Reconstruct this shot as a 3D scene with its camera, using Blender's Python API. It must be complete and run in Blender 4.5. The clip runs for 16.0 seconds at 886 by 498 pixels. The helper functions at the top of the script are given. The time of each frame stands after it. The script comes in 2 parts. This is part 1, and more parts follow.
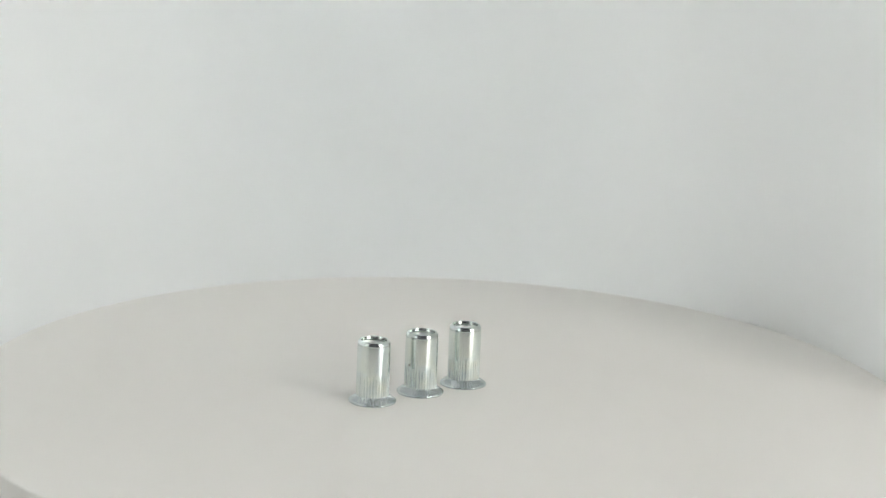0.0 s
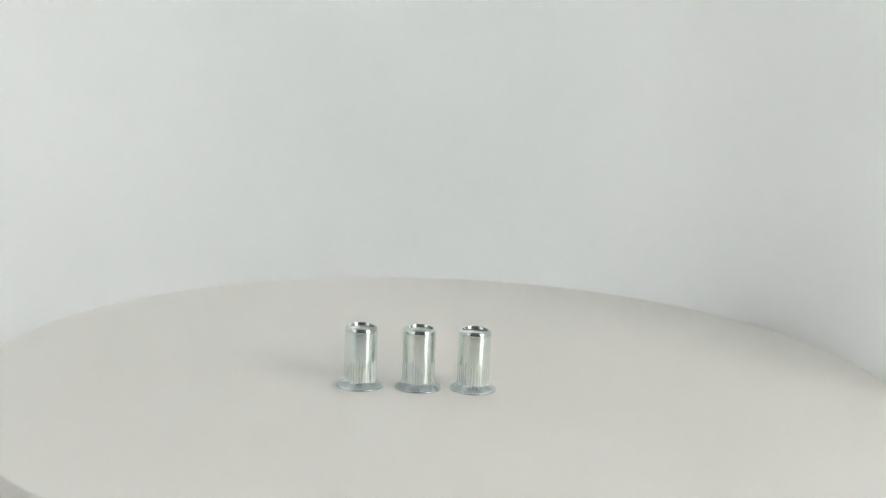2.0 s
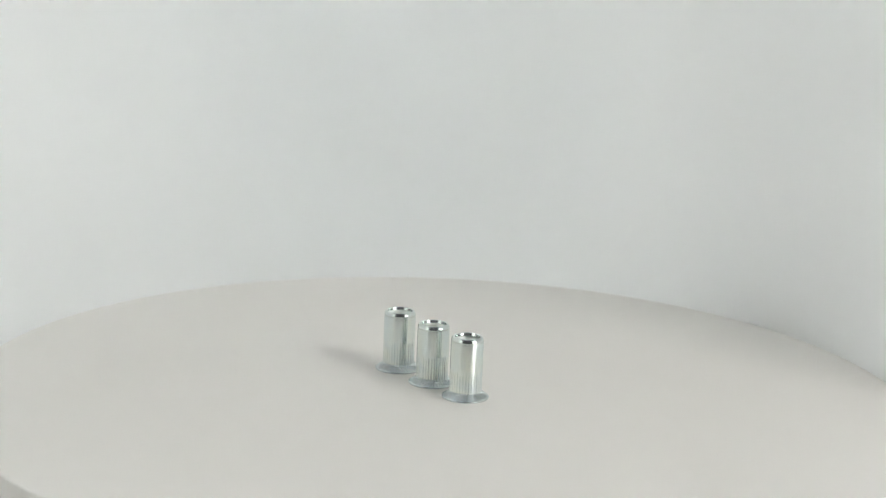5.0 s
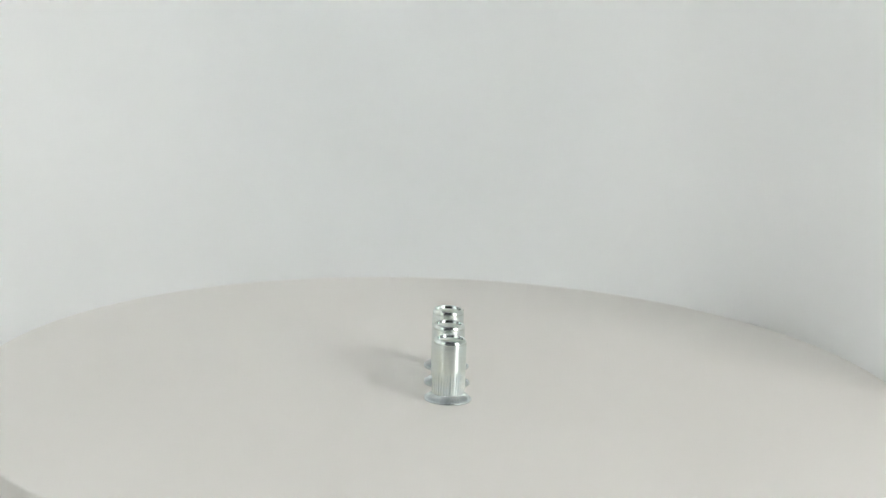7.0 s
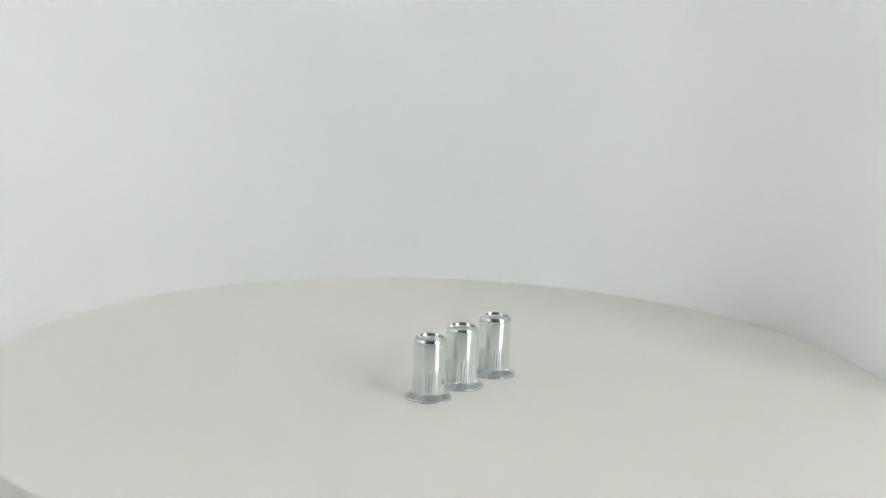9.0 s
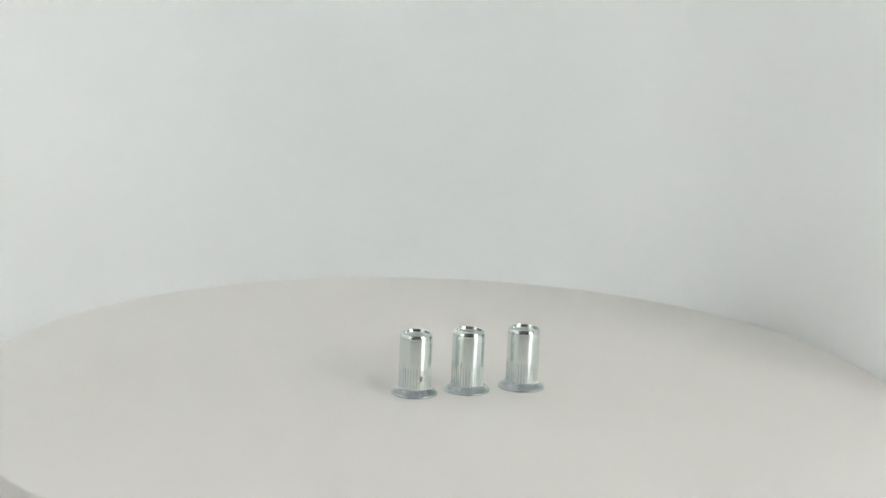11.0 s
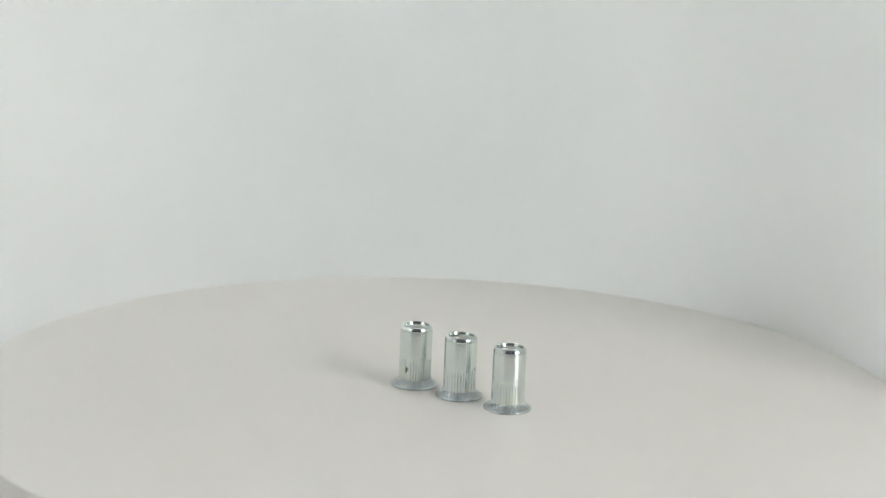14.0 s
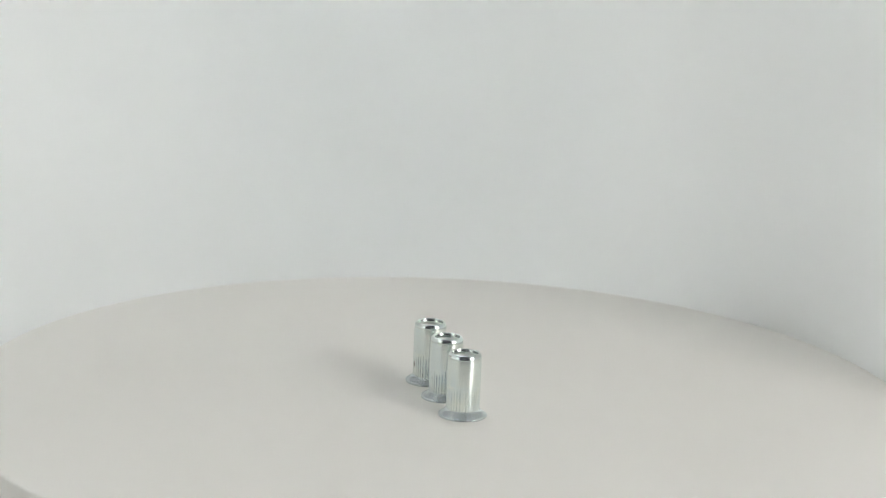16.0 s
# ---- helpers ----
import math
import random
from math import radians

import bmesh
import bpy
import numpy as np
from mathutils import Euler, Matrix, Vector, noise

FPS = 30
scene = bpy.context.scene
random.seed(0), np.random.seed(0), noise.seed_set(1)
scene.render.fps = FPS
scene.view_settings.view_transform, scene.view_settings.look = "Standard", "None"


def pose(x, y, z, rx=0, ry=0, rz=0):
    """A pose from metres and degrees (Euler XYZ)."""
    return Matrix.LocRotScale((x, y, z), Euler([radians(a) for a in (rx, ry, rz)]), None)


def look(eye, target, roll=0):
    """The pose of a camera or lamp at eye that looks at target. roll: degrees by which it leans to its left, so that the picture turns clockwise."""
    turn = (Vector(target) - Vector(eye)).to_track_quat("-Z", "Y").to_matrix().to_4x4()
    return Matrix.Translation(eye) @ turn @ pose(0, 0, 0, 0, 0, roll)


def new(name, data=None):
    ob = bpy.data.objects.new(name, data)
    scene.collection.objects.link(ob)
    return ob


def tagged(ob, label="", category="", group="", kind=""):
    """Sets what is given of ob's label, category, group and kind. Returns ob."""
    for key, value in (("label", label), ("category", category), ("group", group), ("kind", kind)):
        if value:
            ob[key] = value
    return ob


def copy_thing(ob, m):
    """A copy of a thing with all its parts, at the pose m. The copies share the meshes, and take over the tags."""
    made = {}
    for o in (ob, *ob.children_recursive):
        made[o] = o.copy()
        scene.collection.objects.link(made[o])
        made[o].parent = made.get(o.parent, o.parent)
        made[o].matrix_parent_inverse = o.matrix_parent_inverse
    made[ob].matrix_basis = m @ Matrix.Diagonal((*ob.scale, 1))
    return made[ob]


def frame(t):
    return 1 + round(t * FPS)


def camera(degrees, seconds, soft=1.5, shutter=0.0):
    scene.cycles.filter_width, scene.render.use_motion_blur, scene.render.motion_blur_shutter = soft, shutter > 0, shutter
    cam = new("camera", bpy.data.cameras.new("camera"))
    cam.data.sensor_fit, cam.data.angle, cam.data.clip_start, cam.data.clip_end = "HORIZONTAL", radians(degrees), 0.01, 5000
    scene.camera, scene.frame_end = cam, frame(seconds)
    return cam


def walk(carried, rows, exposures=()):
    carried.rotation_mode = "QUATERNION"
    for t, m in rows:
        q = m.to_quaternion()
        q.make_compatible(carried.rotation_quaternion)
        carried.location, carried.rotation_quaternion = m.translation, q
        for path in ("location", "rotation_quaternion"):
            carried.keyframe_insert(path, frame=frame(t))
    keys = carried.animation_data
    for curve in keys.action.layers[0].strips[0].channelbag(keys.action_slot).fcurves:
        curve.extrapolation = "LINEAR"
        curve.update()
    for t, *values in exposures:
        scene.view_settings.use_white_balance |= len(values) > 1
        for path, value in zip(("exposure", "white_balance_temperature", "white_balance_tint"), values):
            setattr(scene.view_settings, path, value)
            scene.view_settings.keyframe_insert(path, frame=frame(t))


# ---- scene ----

# ---- camera: fixed on a tripod, looking slightly down at a small turntable ----
MM = 0.001
TOP = 0.150                       # height of the platter's surface over the table
EYE = Vector((0.0, -0.49418, TOP + 0.15178))
cam = camera(26.89, 16.0, soft=1.25)
cam.data.dof.use_dof, cam.data.dof.focus_distance, cam.data.dof.aperture_fstop = True, 0.512, 19.0
VIEW = look(EYE, EYE + Vector((-0.00269, 0.97538, -0.22053)), 2.383)
walk(cam, [(0.0, VIEW), (16.0, VIEW)], exposures=[(0.0, 0.01), (9.0, 0.01), (11.5, -0.01), (16.0, -0.02)])

# ---- light: daylight through the fabric of a light tent, and two lamp panels ----
world = bpy.data.worlds.new("room_air")
world.use_nodes = True
world.node_tree.nodes["Background"].inputs["Color"].default_value = (0.975, 1.0, 1.01, 1)
world.node_tree.nodes["Background"].inputs["Strength"].default_value = 25.5
scene.world = world

CENTRE = Vector((0, 0, TOP))
KEY_EYE, KEY_W, KEY_H = CENTRE + Vector((0.69, -0.52, 0.32)), 0.32, 0.58
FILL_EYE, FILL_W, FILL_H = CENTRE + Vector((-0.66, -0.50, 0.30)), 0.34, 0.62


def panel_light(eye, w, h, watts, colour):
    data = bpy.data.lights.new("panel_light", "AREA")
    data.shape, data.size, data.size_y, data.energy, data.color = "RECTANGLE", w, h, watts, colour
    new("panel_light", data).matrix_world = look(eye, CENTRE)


panel_light(KEY_EYE, KEY_W, KEY_H, 4.8, (1.0, 0.97, 0.92))
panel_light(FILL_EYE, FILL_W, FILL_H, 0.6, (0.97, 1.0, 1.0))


# ---- materials ----
def material(name, colour, rough, metal=0.0):
    mat = bpy.data.materials.new(name)
    mat.use_nodes = True
    b = mat.node_tree.nodes["Principled BSDF"]
    b.inputs["Base Color"].default_value = (*colour, 1)
    b.inputs["Roughness"].default_value = rough
    b.inputs["Metallic"].default_value = metal
    return mat, mat.node_tree, b


def varied(tree, b, low, high, scale, rough=None, bump=0.0, bump_scale=0.0, stretch=(1, 1, 1), detail=3.0):
    """Two-scale variation: colour between low and high, gloss, and fine relief."""
    co = tree.nodes.new("ShaderNodeTexCoord")
    mp = tree.nodes.new("ShaderNodeMapping")
    mp.inputs["Scale"].default_value = stretch
    tree.links.new(co.outputs["Object"], mp.inputs["Vector"])
    n = tree.nodes.new("ShaderNodeTexNoise")
    n.inputs["Scale"].default_value, n.inputs["Detail"].default_value = scale, detail
    tree.links.new(mp.outputs["Vector"], n.inputs["Vector"])
    ramp = tree.nodes.new("ShaderNodeValToRGB")
    ramp.color_ramp.elements[0].position, ramp.color_ramp.elements[1].position = 0.3, 0.7
    ramp.color_ramp.elements[0].color, ramp.color_ramp.elements[1].color = (*low, 1), (*high, 1)
    tree.links.new(n.outputs["Fac"], ramp.inputs["Fac"])
    tree.links.new(ramp.outputs["Color"], b.inputs["Base Color"])
    if rough:
        r = tree.nodes.new("ShaderNodeMapRange")
        r.inputs["To Min"].default_value, r.inputs["To Max"].default_value = rough
        m = tree.nodes.new("ShaderNodeTexNoise")
        m.inputs["Scale"].default_value, m.inputs["Detail"].default_value = scale * 3.1, 4.0
        tree.links.new(mp.outputs["Vector"], m.inputs["Vector"])
        tree.links.new(m.outputs["Fac"], r.inputs["Value"])
        tree.links.new(r.outputs["Result"], b.inputs["Roughness"])
    if bump:
        m = tree.nodes.new("ShaderNodeTexNoise")
        m.inputs["Scale"].default_value, m.inputs["Detail"].default_value = bump_scale, 3.0
        tree.links.new(mp.outputs["Vector"], m.inputs["Vector"])
        bp = tree.nodes.new("ShaderNodeBump")
        bp.inputs["Strength"].default_value, bp.inputs["Distance"].default_value = bump, 0.0002
        tree.links.new(m.outputs["Fac"], bp.inputs["Height"])
        tree.links.new(bp.outputs["Normal"], b.inputs["Normal"])


ZINC, tr, bs = material("zinc_plating", (0.60, 0.65, 0.64), 0.2, 1.0)
varied(tr, bs, (0.665, 0.75, 0.78), (0.78, 0.815, 0.75), 190, (0.18, 0.28), 0.08, 2600, (1, 1, 0.25))
ZINC_THREAD, tr, bs = material("zinc_plating_thread", (0.70, 0.74, 0.72), 0.4, 1.0)
varied(tr, bs, (0.68, 0.73, 0.71), (0.76, 0.78, 0.74), 400, (0.34, 0.48), 0.1, 2600)
# Same plating, coloured darker to dim highlights and deepen the rim's dark reflection.
ZINC_RIM, tr, bs = material("zinc_plating_rim", (0.60, 0.65, 0.64), 0.12, 1.0)
varied(tr, bs, (0.58, 0.645, 0.65), (0.67, 0.705, 0.66), 260, (0.10, 0.15), 0.08, 2600)
ZINC_KNURL, tr, bs = material("zinc_plating_knurl", (0.60, 0.64, 0.62), 0.18, 1.0)
varied(tr, bs, (0.68, 0.76, 0.785), (0.80, 0.835, 0.77), 260, (0.15, 0.25), 0.12, 2200)
ZINC_HEAD, tr, bs = material("zinc_plating_head", (0.58, 0.62, 0.65), 0.22, 1.0)
varied(tr, bs, (0.50, 0.56, 0.58), (0.61, 0.65, 0.64), 500, (0.20, 0.32), 0.18, 2400)
for mat in (ZINC, ZINC_KNURL, ZINC_HEAD, ZINC_RIM):      # no two nuts are mottled alike
    tr = mat.node_tree
    info = tr.nodes.new("ShaderNodeObjectInfo")
    for nd in [n for n in tr.nodes if n.type == "MAPPING"]:
        tr.links.new(info.outputs["Random"], nd.inputs["Location"])
for mat in (ZINC, ZINC_KNURL):                # turned metal: gloss is drawn out along the nut's axis
    tr = mat.node_tree
    tg = tr.nodes.new("ShaderNodeTangent")
    tg.direction_type, tg.axis = "RADIAL", "Z"
    b = tr.nodes["Principled BSDF"]
    b.inputs["Anisotropic"].default_value, b.inputs["Anisotropic Rotation"].default_value = 0.75, 0.25
    tr.links.new(tg.outputs["Tangent"], b.inputs["Tangent"])
STAIN, tr, bs = material("burnt_oil_stain", (0.16, 0.11, 0.07), 0.55, 0.3)
varied(tr, bs, (0.12, 0.10, 0.08), (0.34, 0.30, 0.25), 1500, (0.45, 0.7))
PLATTER, tr, bs = material("platter_plastic", (0.78, 0.76, 0.73), 0.32)
varied(tr, bs, (0.775, 0.757, 0.717), (0.795, 0.777, 0.737), 14, (0.32, 0.40), 0.02, 900)
bs.inputs["Specular IOR Level"].default_value = 0.38
PAPER, tr, bs = material("backdrop_sheet", (0.84, 0.85, 0.83), 0.6)
varied(tr, bs, (0.862, 0.865, 0.858), (0.878, 0.881, 0.874), 9, (0.5, 0.65), 0.03, 500)
glow = tr.nodes.new("ShaderNodeBsdfTranslucent")      # thin sheet: some daylight comes through it
glow.inputs["Color"].default_value = (0.86, 0.88, 0.875, 1)
mix = tr.nodes.new("ShaderNodeMixShader")
mix.inputs["Fac"].default_value = 0.15
tr.links.new(bs.outputs["BSDF"], mix.inputs[1])
tr.links.new(glow.outputs["BSDF"], mix.inputs[2])
tr.links.new(mix.outputs["Shader"], tr.nodes["Material Output"].inputs["Surface"])
TABLE, tr, bs = material("table_laminate", (0.78, 0.77, 0.74), 0.5)
varied(tr, bs, (0.75, 0.74, 0.71), (0.80, 0.79, 0.76), 6, (0.4, 0.6), 0.03, 600)
FABRIC, tr, bs = material("tent_fabric", (0.80, 0.80, 0.79), 0.8)
varied(tr, bs, (0.77, 0.77, 0.765), (0.82, 0.82, 0.815), 5, (0.7, 0.9), 0.05, 900)
glow = tr.nodes.new("ShaderNodeBsdfTranslucent")      # thin white nylon
glow.inputs["Color"].default_value = (0.84, 0.85, 0.85, 1)
mix = tr.nodes.new("ShaderNodeMixShader")
mix.inputs["Fac"].default_value = 0.45
tr.links.new(bs.outputs["BSDF"], mix.inputs[1])
tr.links.new(glow.outputs["BSDF"], mix.inputs[2])
tr.links.new(mix.outputs["Shader"], tr.nodes["Material Output"].inputs["Surface"])
DARKPAINT, tr, bs = material("black_wall_paint", (0.025, 0.025, 0.026), 0.85)
varied(tr, bs, (0.02, 0.02, 0.021), (0.03, 0.03, 0.031), 2, (0.75, 0.9), 0.05, 200)
FLOORMAT, tr, bs = material("floor_covering", (0.32, 0.30, 0.28), 0.6)
varied(tr, bs, (0.28, 0.26, 0.24), (0.36, 0.34, 0.31), 3, (0.5, 0.7), 0.05, 200)
BLACK, tr, bs = material("black_softbox_fabric", (0.03, 0.03, 0.03), 0.7)
varied(tr, bs, (0.02, 0.02, 0.02), (0.045, 0.045, 0.045), 40, (0.6, 0.8), 0.1, 800)
BASEMAT, tr, bs = material("turntable_base_plastic", (0.7, 0.7, 0.69), 0.4)
varied(tr, bs, (0.68, 0.68, 0.67), (0.72, 0.72, 0.71), 20, (0.35, 0.45))


# ---- mesh helpers ----
def mesh_ob(name, verts, faces, mat, parent=None, label="", smooth=True):
    me = bpy.data.meshes.new(name)
    me.from_pydata(verts, [], faces)
    me.materials.append(mat)
    if smooth:
        me.polygons.foreach_set("use_smooth", [True] * len(me.polygons))
    me.update()
    ob = new(name, me)
    ob.parent = parent
    if label:
        tagged(ob, label)
    return ob


def lathe(rings, n, closed_start=False, closed_end=False):
    """rings: functions of the angle or plain (r, z) pairs, from first to last; outward when they climb."""
    verts, faces = [], []
    for ring in rings:
        for k in range(n):
            a = 2 * math.pi * k / n
            r, z = ring(a, k) if callable(ring) else ring
            verts.append((r * math.cos(a), r * math.sin(a), z))
    for j in range(len(rings) - 1):
        for k in range(n):
            q = (k + 1) % n
            faces.append((j * n + k, j * n + q, (j + 1) * n + q, (j + 1) * n + k))
    if closed_start:
        faces.append(tuple(range(n - 1, -1, -1)))
    if closed_end:
        faces.append(tuple((len(rings) - 1) * n + k for k in range(n)))
    return verts, faces


def box(name, lo, hi, mat, label, kind="structure", bevel=0.0):
    bm = bmesh.new()
    bmesh.ops.create_cube(bm, size=1)
    for v in bm.verts:
        v.co = Vector([lo[i] + (v.co[i] + 0.5) * (hi[i] - lo[i]) for i in range(3)])
    if bevel:
        bmesh.ops.bevel(bm, geom=bm.edges[:], offset=bevel, segments=3, affect="EDGES")
    me = bpy.data.meshes.new(name)
    bm.to_mesh(me)
    bm.free()
    me.materials.append(mat)
    return tagged(new(name, me), label, kind=kind)


# ---- the unseen room behind the camera, and the table ----
box("floor", (-2.2, -2.6, -0.80), (2.2, 2.0, -0.75), FLOORMAT, "plain brown-grey studio floor")
# Black ceiling and walls, added out of view to keep light off those sides.
box("ceiling", (-2.2, -2.6, 2.2), (2.2, 2.0, 2.3), DARKPAINT, "plain black ceiling, unseen, added to hold back light from above")
box("wall_south", (-2.2, -2.7, -0.75), (2.2, -2.6, 2.2), DARKPAINT, "plain black wall, unseen, added to hold back light")
box("wall_west", (-2.3, -2.7, -0.75), (-2.2, 0.15, 2.2), DARKPAINT, "plain black wall, unseen, added to hold back light")
box("wall_east", (2.2, -2.7, -0.75), (2.3, 1.6, 2.2), DARKPAINT, "plain black wall, unseen, added to hold back light")


def table():
    ob = new("table")
    tagged(ob, "white laminate table under the turntable and light tent", "table")
    top = box("tabletop", (-1.02, -0.80, -0.03), (1.02, 0.80, 0.0), TABLE, "", "", 0.003)
    top.parent = ob
    for x in (-0.96, 0.96):
        for y in (-0.74, 0.74):
            leg = box("leg", (x - 0.025, y - 0.025, -0.75), (x + 0.025, y + 0.025, -0.03), TABLE, "", "", 0.003)
            leg.parent = ob
    return ob


table()


# ---- light tent: white nylon on thin rods, open in front ----
# Stands out of view, added to spread soft light round the nuts.
TENT = dict(x=0.95, y0=-0.72, y1=0.75, z=1.15, gap=0.52)


def light_tent():
    ob = new("light_tent")
    X, Y0, Y1, Z, G, w = TENT["x"], TENT["y0"], TENT["y1"], TENT["z"], TENT["gap"], 0.0015
    z0 = 0.0005

    def panel(name, lo, hi):
        made = box(name, lo, hi, FABRIC, "", "")
        made.parent = ob

    panel("side_panel", (-X - w, Y0, z0), (-X, Y1, Z))
    panel("side_panel", (X, Y0, z0), (X + w, Y1, Z))
    panel("back_panel", (-X, Y1 - w, z0), (X, Y1, Z))
    panel("front_flap", (-X, Y0, z0), (-G, Y0 + w, Z))
    panel("front_flap", (G, Y0, z0), (X, Y0 + w, Z))
    panel("roof_panel", (-X, Y0, Z), (-G, Y1, Z + w))
    panel("roof_panel", (G, Y0, Z), (X, Y1, Z + w))
    panel("roof_panel", (-G, 0.0, Z), (G, Y1, Z + w))
    for x in (-X - 0.006, X + 0.006):
        for y in (Y0 - 0.006, Y1 + 0.006):
            v, f = lathe([(0.004, z0), (0.004, Z + 0.004)], 12, True, True)
            mesh_ob("rod", [(x + p, y + q, r) for p, q, r in v], f, BLACK, ob)
    return tagged(ob, "unseen white nylon light tent with black rods, added to soften light, open in front and above", "light tent")


light_tent()


# ---- backdrop: a white sheet curled round the turntable ----
def backdrop():
    H, n, steps, m = 0.70, 160, 24, 14
    start, stop = -4.0, 212.0
    verts, faces = [], []

    # plan of the sheet round the axis: it nearly touches the platter once, then swings wide
    plan = [(-22, 0.160), (0, 0.150), (22, 0.145), (44, 0.1380), (60, 0.152), (76, 0.205), (92, 0.270), (108, 0.315), (124, 0.350), (142, 0.410), (165, 0.450), (205, 0.460), (240, 0.460)]

    def spread(a):
        i = max(k for k in range(1, len(plan) - 2) if plan[k][0] <= a + 1e-6 or k == 1)
        (a0, p0), (a1, p1), (a2, p2), (a3, p3) = plan[i - 1:i + 3]
        u = (a - a1) / (a2 - a1)
        m1, m2 = (p2 - p0) / (a2 - a0) * (a2 - a1), (p3 - p1) / (a3 - a1) * (a2 - a1)
        return p1 * (1 + 2 * u) * (1 - u) ** 2 + m1 * u * (1 - u) ** 2 + p2 * u * u * (3 - 2 * u) + m2 * u * u * (u - 1)

    for k in range(n + 1):
        a = start + (stop - start) * k / n
        r = spread(a)
        f = min(0.19, r - 0.1365)                         # the tall cove at the foot of the sheet
        c = 0.02 + 1.5 * f
        line = [(0.085, 0.0006), (0.11, 0.0006)]
        line += [(r - f + f * math.sin(radians(90 * i / steps)), 0.0006 + c - c * math.cos(radians(90 * i / steps))) for i in range(steps + 1)]
        line += [(r + 0.0012 * math.sin(0.054 * a + 0.6) * (i / m), c + (H - c) * i / m) for i in range(1, m + 1)]
        for r2, z in line:
            verts.append((r2 * math.cos(radians(a)), 0.006 + r2 * math.sin(radians(a)), z))
    row = 2 + steps + 1 + m
    for k in range(n):
        for j in range(row - 1):
            p = k * row + j
            faces.append((p, p + row, p + row + 1, p + 1))
    ob = mesh_ob("backdrop", verts, faces, PAPER)
    return tagged(ob, "white matte plastic sheet curled upright behind the turntable", "backdrop", kind="structure")


backdrop()


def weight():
    """Unseen dark block, added behind the sheet to shade it close to the platter."""
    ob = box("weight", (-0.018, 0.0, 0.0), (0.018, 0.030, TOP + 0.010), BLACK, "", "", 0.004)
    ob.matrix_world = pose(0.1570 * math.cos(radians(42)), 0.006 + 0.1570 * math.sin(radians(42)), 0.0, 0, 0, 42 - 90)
    return tagged(ob, "unseen dark block added behind the backdrop sheet to shade it", "weight")


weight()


# ---- lamp panel on the table ----
def lamp_panel(eye, w, h):
    """Thin black tray round the lit face, on a pole with a round foot."""
    m = look(eye, CENTRE)
    ob = new("lamp_panel")
    sections = [(w / 2 + 0.001, -0.010), (w / 2 + 0.001, 0.004), (w / 2 + 0.012, 0.004), (w / 2 + 0.014, 0.001), (w / 2 + 0.014, -0.020), (w / 2 + 0.008, -0.026)]
    verts, faces = [], []
    for x, z in sections:
        y = x + (h - w) / 2
        verts += [m @ Vector(q) for q in ((-x, -y, -z), (x, -y, -z), (x, y, -z), (-x, y, -z))]
    for j in range(len(sections) - 1):
        for k in range(4):
            q = (k + 1) % 4
            faces.append((j * 4 + k, j * 4 + q, (j + 1) * 4 + q, (j + 1) * 4 + k))
    faces.append((3, 2, 1, 0))
    faces.append(tuple((len(sections) - 1) * 4 + k for k in range(4)))
    mesh_ob("tray", verts, faces, BLACK, ob, smooth=False)
    v, f = [m @ Vector((x, y, z)) for z in (0.003, 0.006) for x, y in ((-w / 2, -h / 2), (w / 2, -h / 2), (w / 2, h / 2), (-w / 2, h / 2))], []
    f = [(3, 2, 1, 0), (4, 5, 6, 7)] + [(k, (k + 1) % 4, 4 + (k + 1) % 4, 4 + k) for k in range(4)]
    mesh_ob("diffuser", v, f, TABLE, ob, "white diffuser plate", smooth=False)
    foot = m @ Vector((0, 0, 0.040))
    v, f = lathe([(0.009, 0.011), (0.009, foot.z)], 24, True, True)
    mesh_ob("pole", [(foot.x + x, foot.y + y, z) for x, y, z in v], f, BLACK, ob)
    v, f = lathe([(0.09, 0.0005), (0.09, 0.006), (0.087, 0.009), (0.012, 0.011)], 48, True, True)
    mesh_ob("foot_plate", [(foot.x + x, foot.y + y, z) for x, y, z in v], f, BLACK, ob)
    return tagged(ob, "black lamp panel on a pole standing on the table", "lamp", "lamp panels in the tent")


lamp_panel(KEY_EYE, KEY_W, KEY_H)
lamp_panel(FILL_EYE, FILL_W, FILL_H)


# ---- turntable ----
def arc(r, z, radius, a0, a1, steps):
    return [(r + radius * math.cos(radians(a0 + (a1 - a0) * i / steps)),
             z + radius * math.sin(radians(a0 + (a1 - a0) * i / steps))) for i in range(steps + 1)]


def turntable_base():
    v, f = lathe([(0.0735, 0.001), (0.075, 0.003), (0.066, TOP - 0.018), (0.064, TOP - 0.0155), (0.030, TOP - 0.015), (0.030, TOP - 0.009)], 96, True, True)
    return mesh_ob("base", v, f, BASEMAT, TURNTABLE)


def platter():
    """White round platter, its own origin on the axis at the top surface."""
    R, T, B = 131.8 * MM, 9 * MM, 0.6 * MM
    rings = [(R - 0.0006, -T), (R, -T + 0.0006)] + arc(R - B, -B, B, 0, 90, 8) + [(R * f, 0.0) for f in (0.96, 0.8, 0.55, 0.3, 0.08)]
    v, f = lathe(rings, 240, True, True)
    return mesh_ob("platter", v, f, PLATTER, TURNTABLE)


TURNTABLE = tagged(new("turntable"), "round white glossy plastic turntable with a rounded rim", "turntable")
turntable_base()
PLATE = platter()


# ---- rivet nuts: zinc-plated, standing on their countersunk heads ----
TEETH = 34
rng = random.Random(5)
ENDS = [8.3 + rng.uniform(-0.8, 0.5) for _ in range(TEETH)]
SEG = TEETH * 8
DEEP = [rng.choice((0.22, 0.32, 0.38, 0.44, 0.48)) for _ in range(TEETH)]
HEAD_TEETH = 46


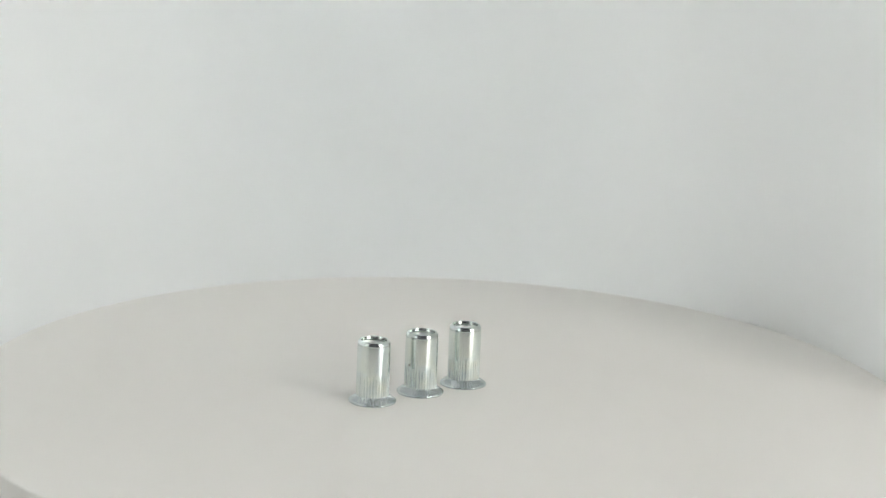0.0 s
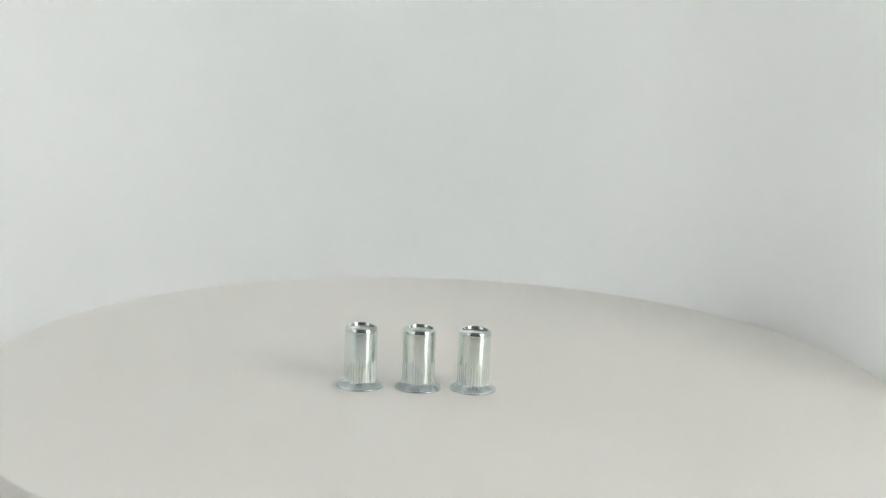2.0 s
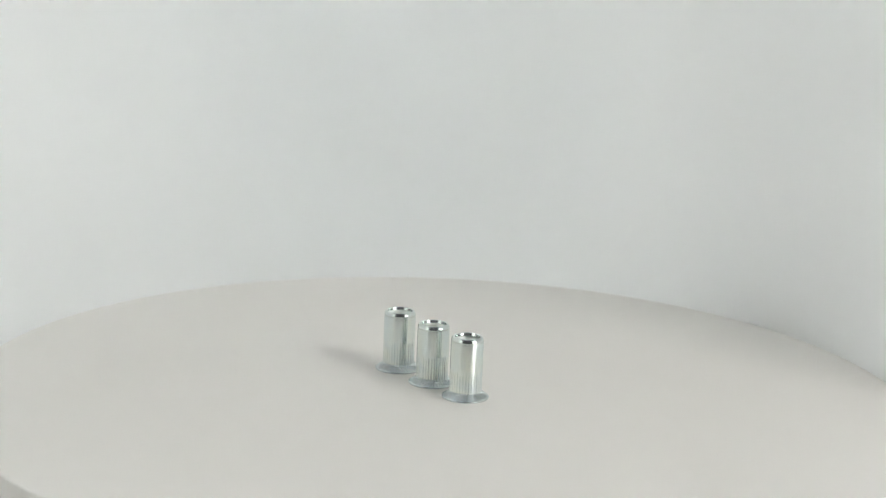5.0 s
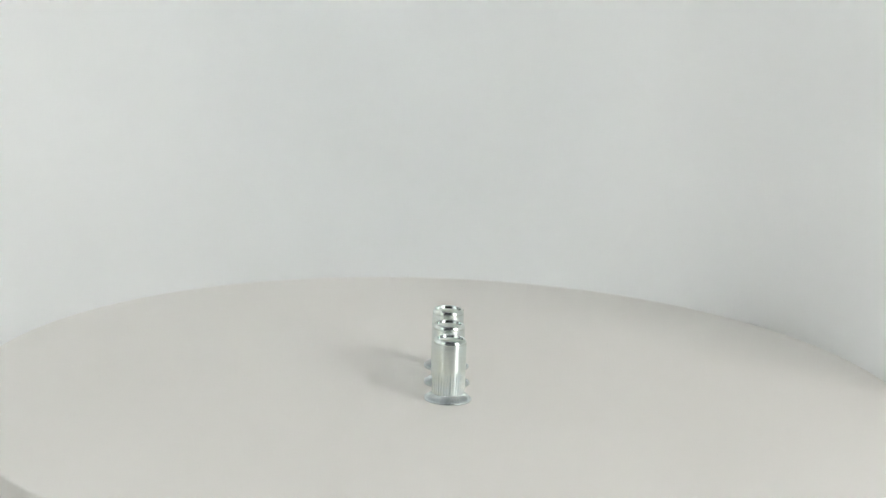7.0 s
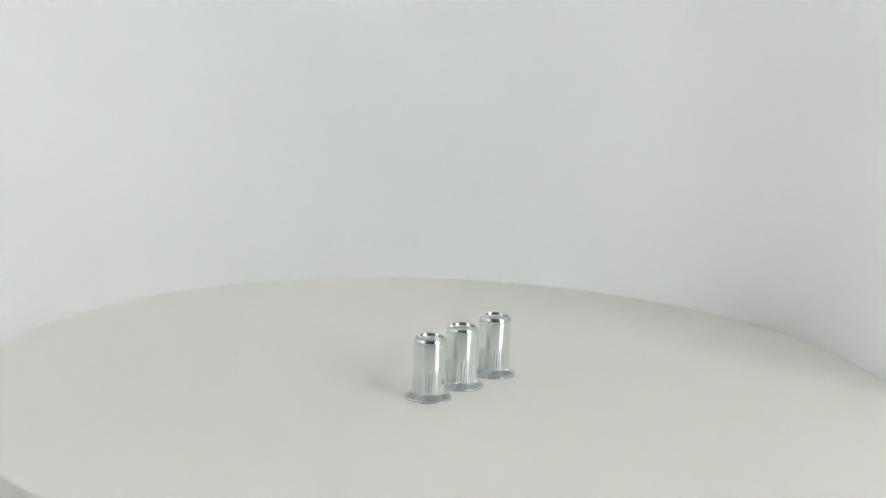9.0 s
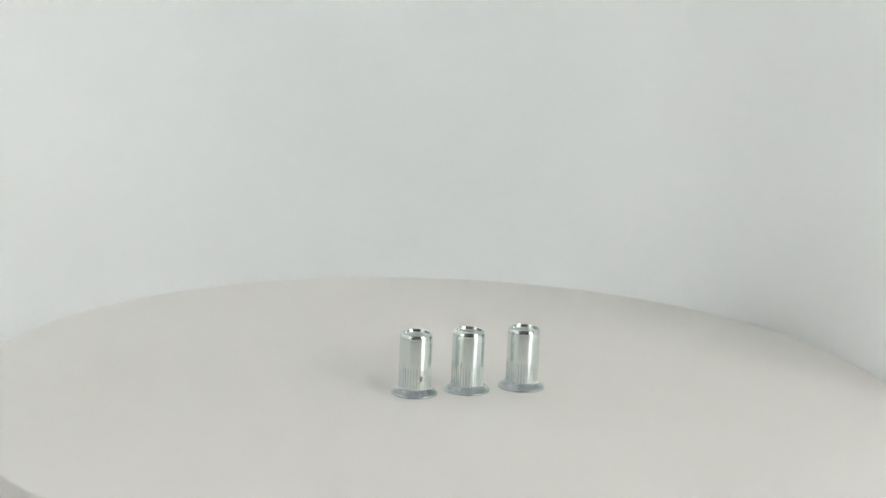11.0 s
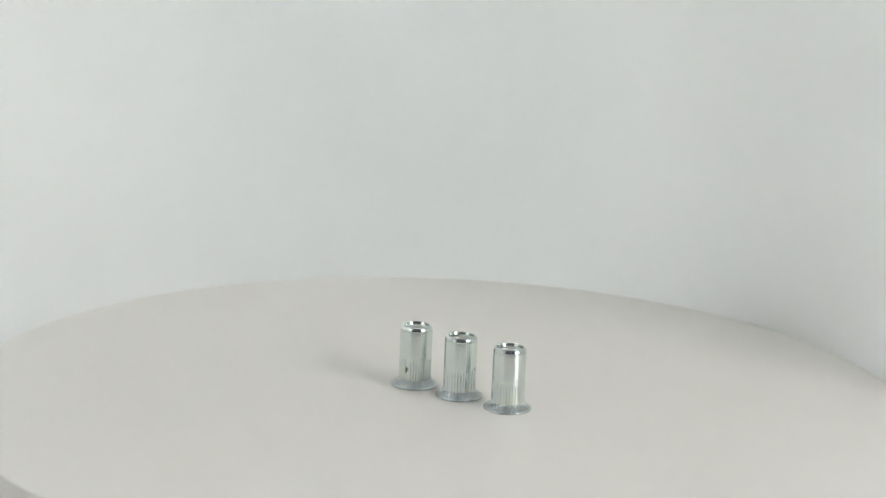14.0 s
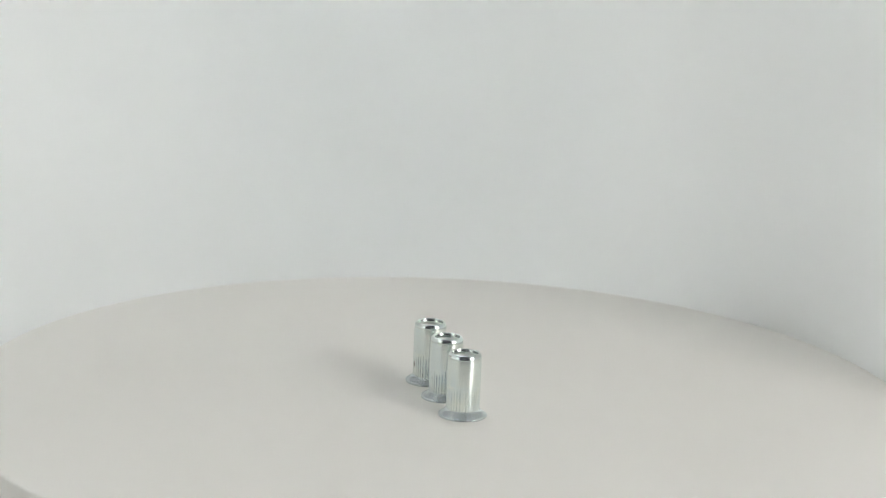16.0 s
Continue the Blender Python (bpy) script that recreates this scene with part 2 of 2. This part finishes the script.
def tooth(k):
    """0 on a land, 1 at the bottom of a groove."""
    u = (k % 8) / 8.0
    return max(0.0, math.cos(2 * math.pi * u)) ** 2


def flange_mesh():
    def cone(z, r, depth):
        def ring(a, k):
            return ((r - depth * tooth(k)) * MM, (z - 0.6 * depth * tooth(k)) * MM)
        return ring
    def edge(z, r):
        def ring(a, k):
            return ((r + 0.03 * math.sin(3 * a + 1) + 0.025 * math.sin(7 * a) - 0.14 * math.exp(-((a - 3.4) / 0.07) ** 2) - 0.10 * math.exp(-((a - 1.1) / 0.05) ** 2)) * MM, z * MM)
        return ring
    rings = [(2.9 * MM, 0.0), edge(0.0, 6.30), edge(0.06, 6.45), edge(0.18, 6.50), edge(0.36, 6.50), edge(0.46, 6.44),
             cone(0.52, 6.36, 0.0), cone(0.62, 6.22, 0.04), cone(0.80, 5.99, 0.27), cone(1.25, 5.42, 0.32),
             cone(1.60, 4.98, 0.30), cone(1.80, 4.74, 0.22), cone(1.95, 4.60, 0.10), cone(2.1, 4.50, 0.10)]
    return lathe(rings, HEAD_TEETH * 8)


def knurl_mesh():
    def ring_at(z):
        def ring(a, k):
            end = ENDS[(k + 4) // 8 % TEETH]
            fade = min(1.0, max(0.0, (end - z) / 0.7))
            return ((4.50 - DEEP[(k + 4) // 8 % TEETH] * fade * tooth(k)) * MM, z * MM)
        return ring
    zs = [2.0, 2.3, 3.2, 4.5, 6.0, 6.6, 7.0, 7.3, 7.6, 7.8, 8.0, 8.2, 8.4, 8.65, 8.8]
    return lathe([ring_at(z) for z in zs], SEG)


def sleeve_mesh():
    outer = [(4.50, 8.8), (4.52, 9.3), (4.53, 12.0), (4.51, 14.6), (4.49, 15.5), (4.46, 15.95)]
    return lathe([(r * MM, z * MM) for r, z in outer], 128)


def rim_mesh():
    rim = [(4.46, 15.95)] + arc(3.66, 16.2, 0.79, 2, 90, 14)
    rim = [(r, 16.2 + (z - 16.2) * 1.47 if z > 16.2 else z) for r, z in rim]
    inner = arc(3.66, 17.14, 0.21, 95, 185, 5) + [(3.42, 16.90), (3.34, 16.70), (3.32, 16.45)]
    return lathe([(r * MM, z * MM) for r, z in rim + inner], 128)


def thread_mesh():
    """Helical internal thread, pitch 1 mm."""
    n, per, turns = 64, 8, 16
    verts, faces = [], []
    for j in range(per * turns + 1):
        for k in range(n + 1):
            z = 16.5 - (j / per) - k / n + 0.5
            u = (j % per) / per
            r = 2.98 + 0.34 * abs(2 * u - 1)
            a = -2 * math.pi * k / n
            verts.append((r * math.cos(a) * MM, r * math.sin(a) * MM, min(max(z, 0.02), 16.5) * MM))
    row = n + 1
    for j in range(per * turns):
        for k in range(n):
            p = j * row + k
            faces.append((p, p + 1, p + row + 1, p + row))
    return verts, faces


def blemish(parent, azimuth, z, width, height, seed, radius=4.50):
    """A thin irregular crust on the shank."""
    g = random.Random(seed)
    n = 18
    verts = []
    for lift, f in ((0.015, 0.0), (0.03, 0.55), (0.0, 1.0)):
        for k in range(n):
            a = 2 * math.pi * k / n
            s = f * (1 + (g.uniform(-0.5, 0.3) if f == 1.0 else 0.0))
            th = radians(azimuth) + s * math.cos(a) * width / 2 / 4.5
            r = radius + lift
            verts.append((r * math.cos(th) * MM, r * math.sin(th) * MM, (z + s * math.sin(a) * height / 2) * MM))
    faces = [(j * n + k, j * n + (k + 1) % n, (j + 1) * n + (k + 1) % n, (j + 1) * n + k) for j in range(2) for k in range(n)]
    return mesh_ob("stain", verts, faces, STAIN, parent, "dark brown burnt stain")


def rivet_nut():
    ob = new("rivet_nut")
    for name, made, mat in (("head", flange_mesh(), ZINC_HEAD), ("knurled_shank", knurl_mesh(), ZINC_KNURL),
                            ("sleeve", sleeve_mesh(), ZINC), ("rim", rim_mesh(), ZINC_RIM), ("thread", thread_mesh(), ZINC_THREAD)):
        mesh_ob(name, *made, mat, ob)
    return ob


SPIN = 18.174                      # degrees a second, clockwise from above
PLACES = [(22.978, 215.06), (6.848, 207.37), (8.666, 48.15)]   # mm from the axis, degrees at the start
first = rivet_nut()
NUTS = [first, copy_thing(first, pose(0, 0, 0)), copy_thing(first, pose(0, 0, 0))]
LABELS = ["zinc-plated steel rivet nut with a nicked rim, standing on its head",
          "zinc-plated steel rivet nut with a small dark fleck above its knurl",
          "zinc-plated steel rivet nut with a dark brown stain on its knurl"]
for nut, text in zip(NUTS, LABELS):
    tagged(nut, text, "rivet nut", "rivet nuts on the turntable")
TURN0 = [20.0, 0.0, 75.0]          # how each nut is turned about itself at the start
blemish(NUTS[1], -134.6 - TURN0[1], 8.5, 0.75, 0.9, 3)
blemish(NUTS[0], 140.0 - TURN0[0], 16.75, 1.3, 0.3, 5, 4.40)
blemish(NUTS[2], 133.3 - TURN0[2], 5.2, 0.9, 2.3, 8)


def motions():
    times = [i * 0.5 for i in range(33)]
    walk(PLATE, [(t, pose(0, 0, TOP, 0, 0, -SPIN * t)) for t in times])
    for nut, (r, a), own in zip(NUTS, PLACES, TURN0):
        rows = []
        for t in times:
            b = radians(a - SPIN * t)
            rows.append((t, pose(r * math.cos(b) * MM, r * math.sin(b) * MM, TOP, 0, 0, own - SPIN * t)))
        walk(nut, rows)


motions()
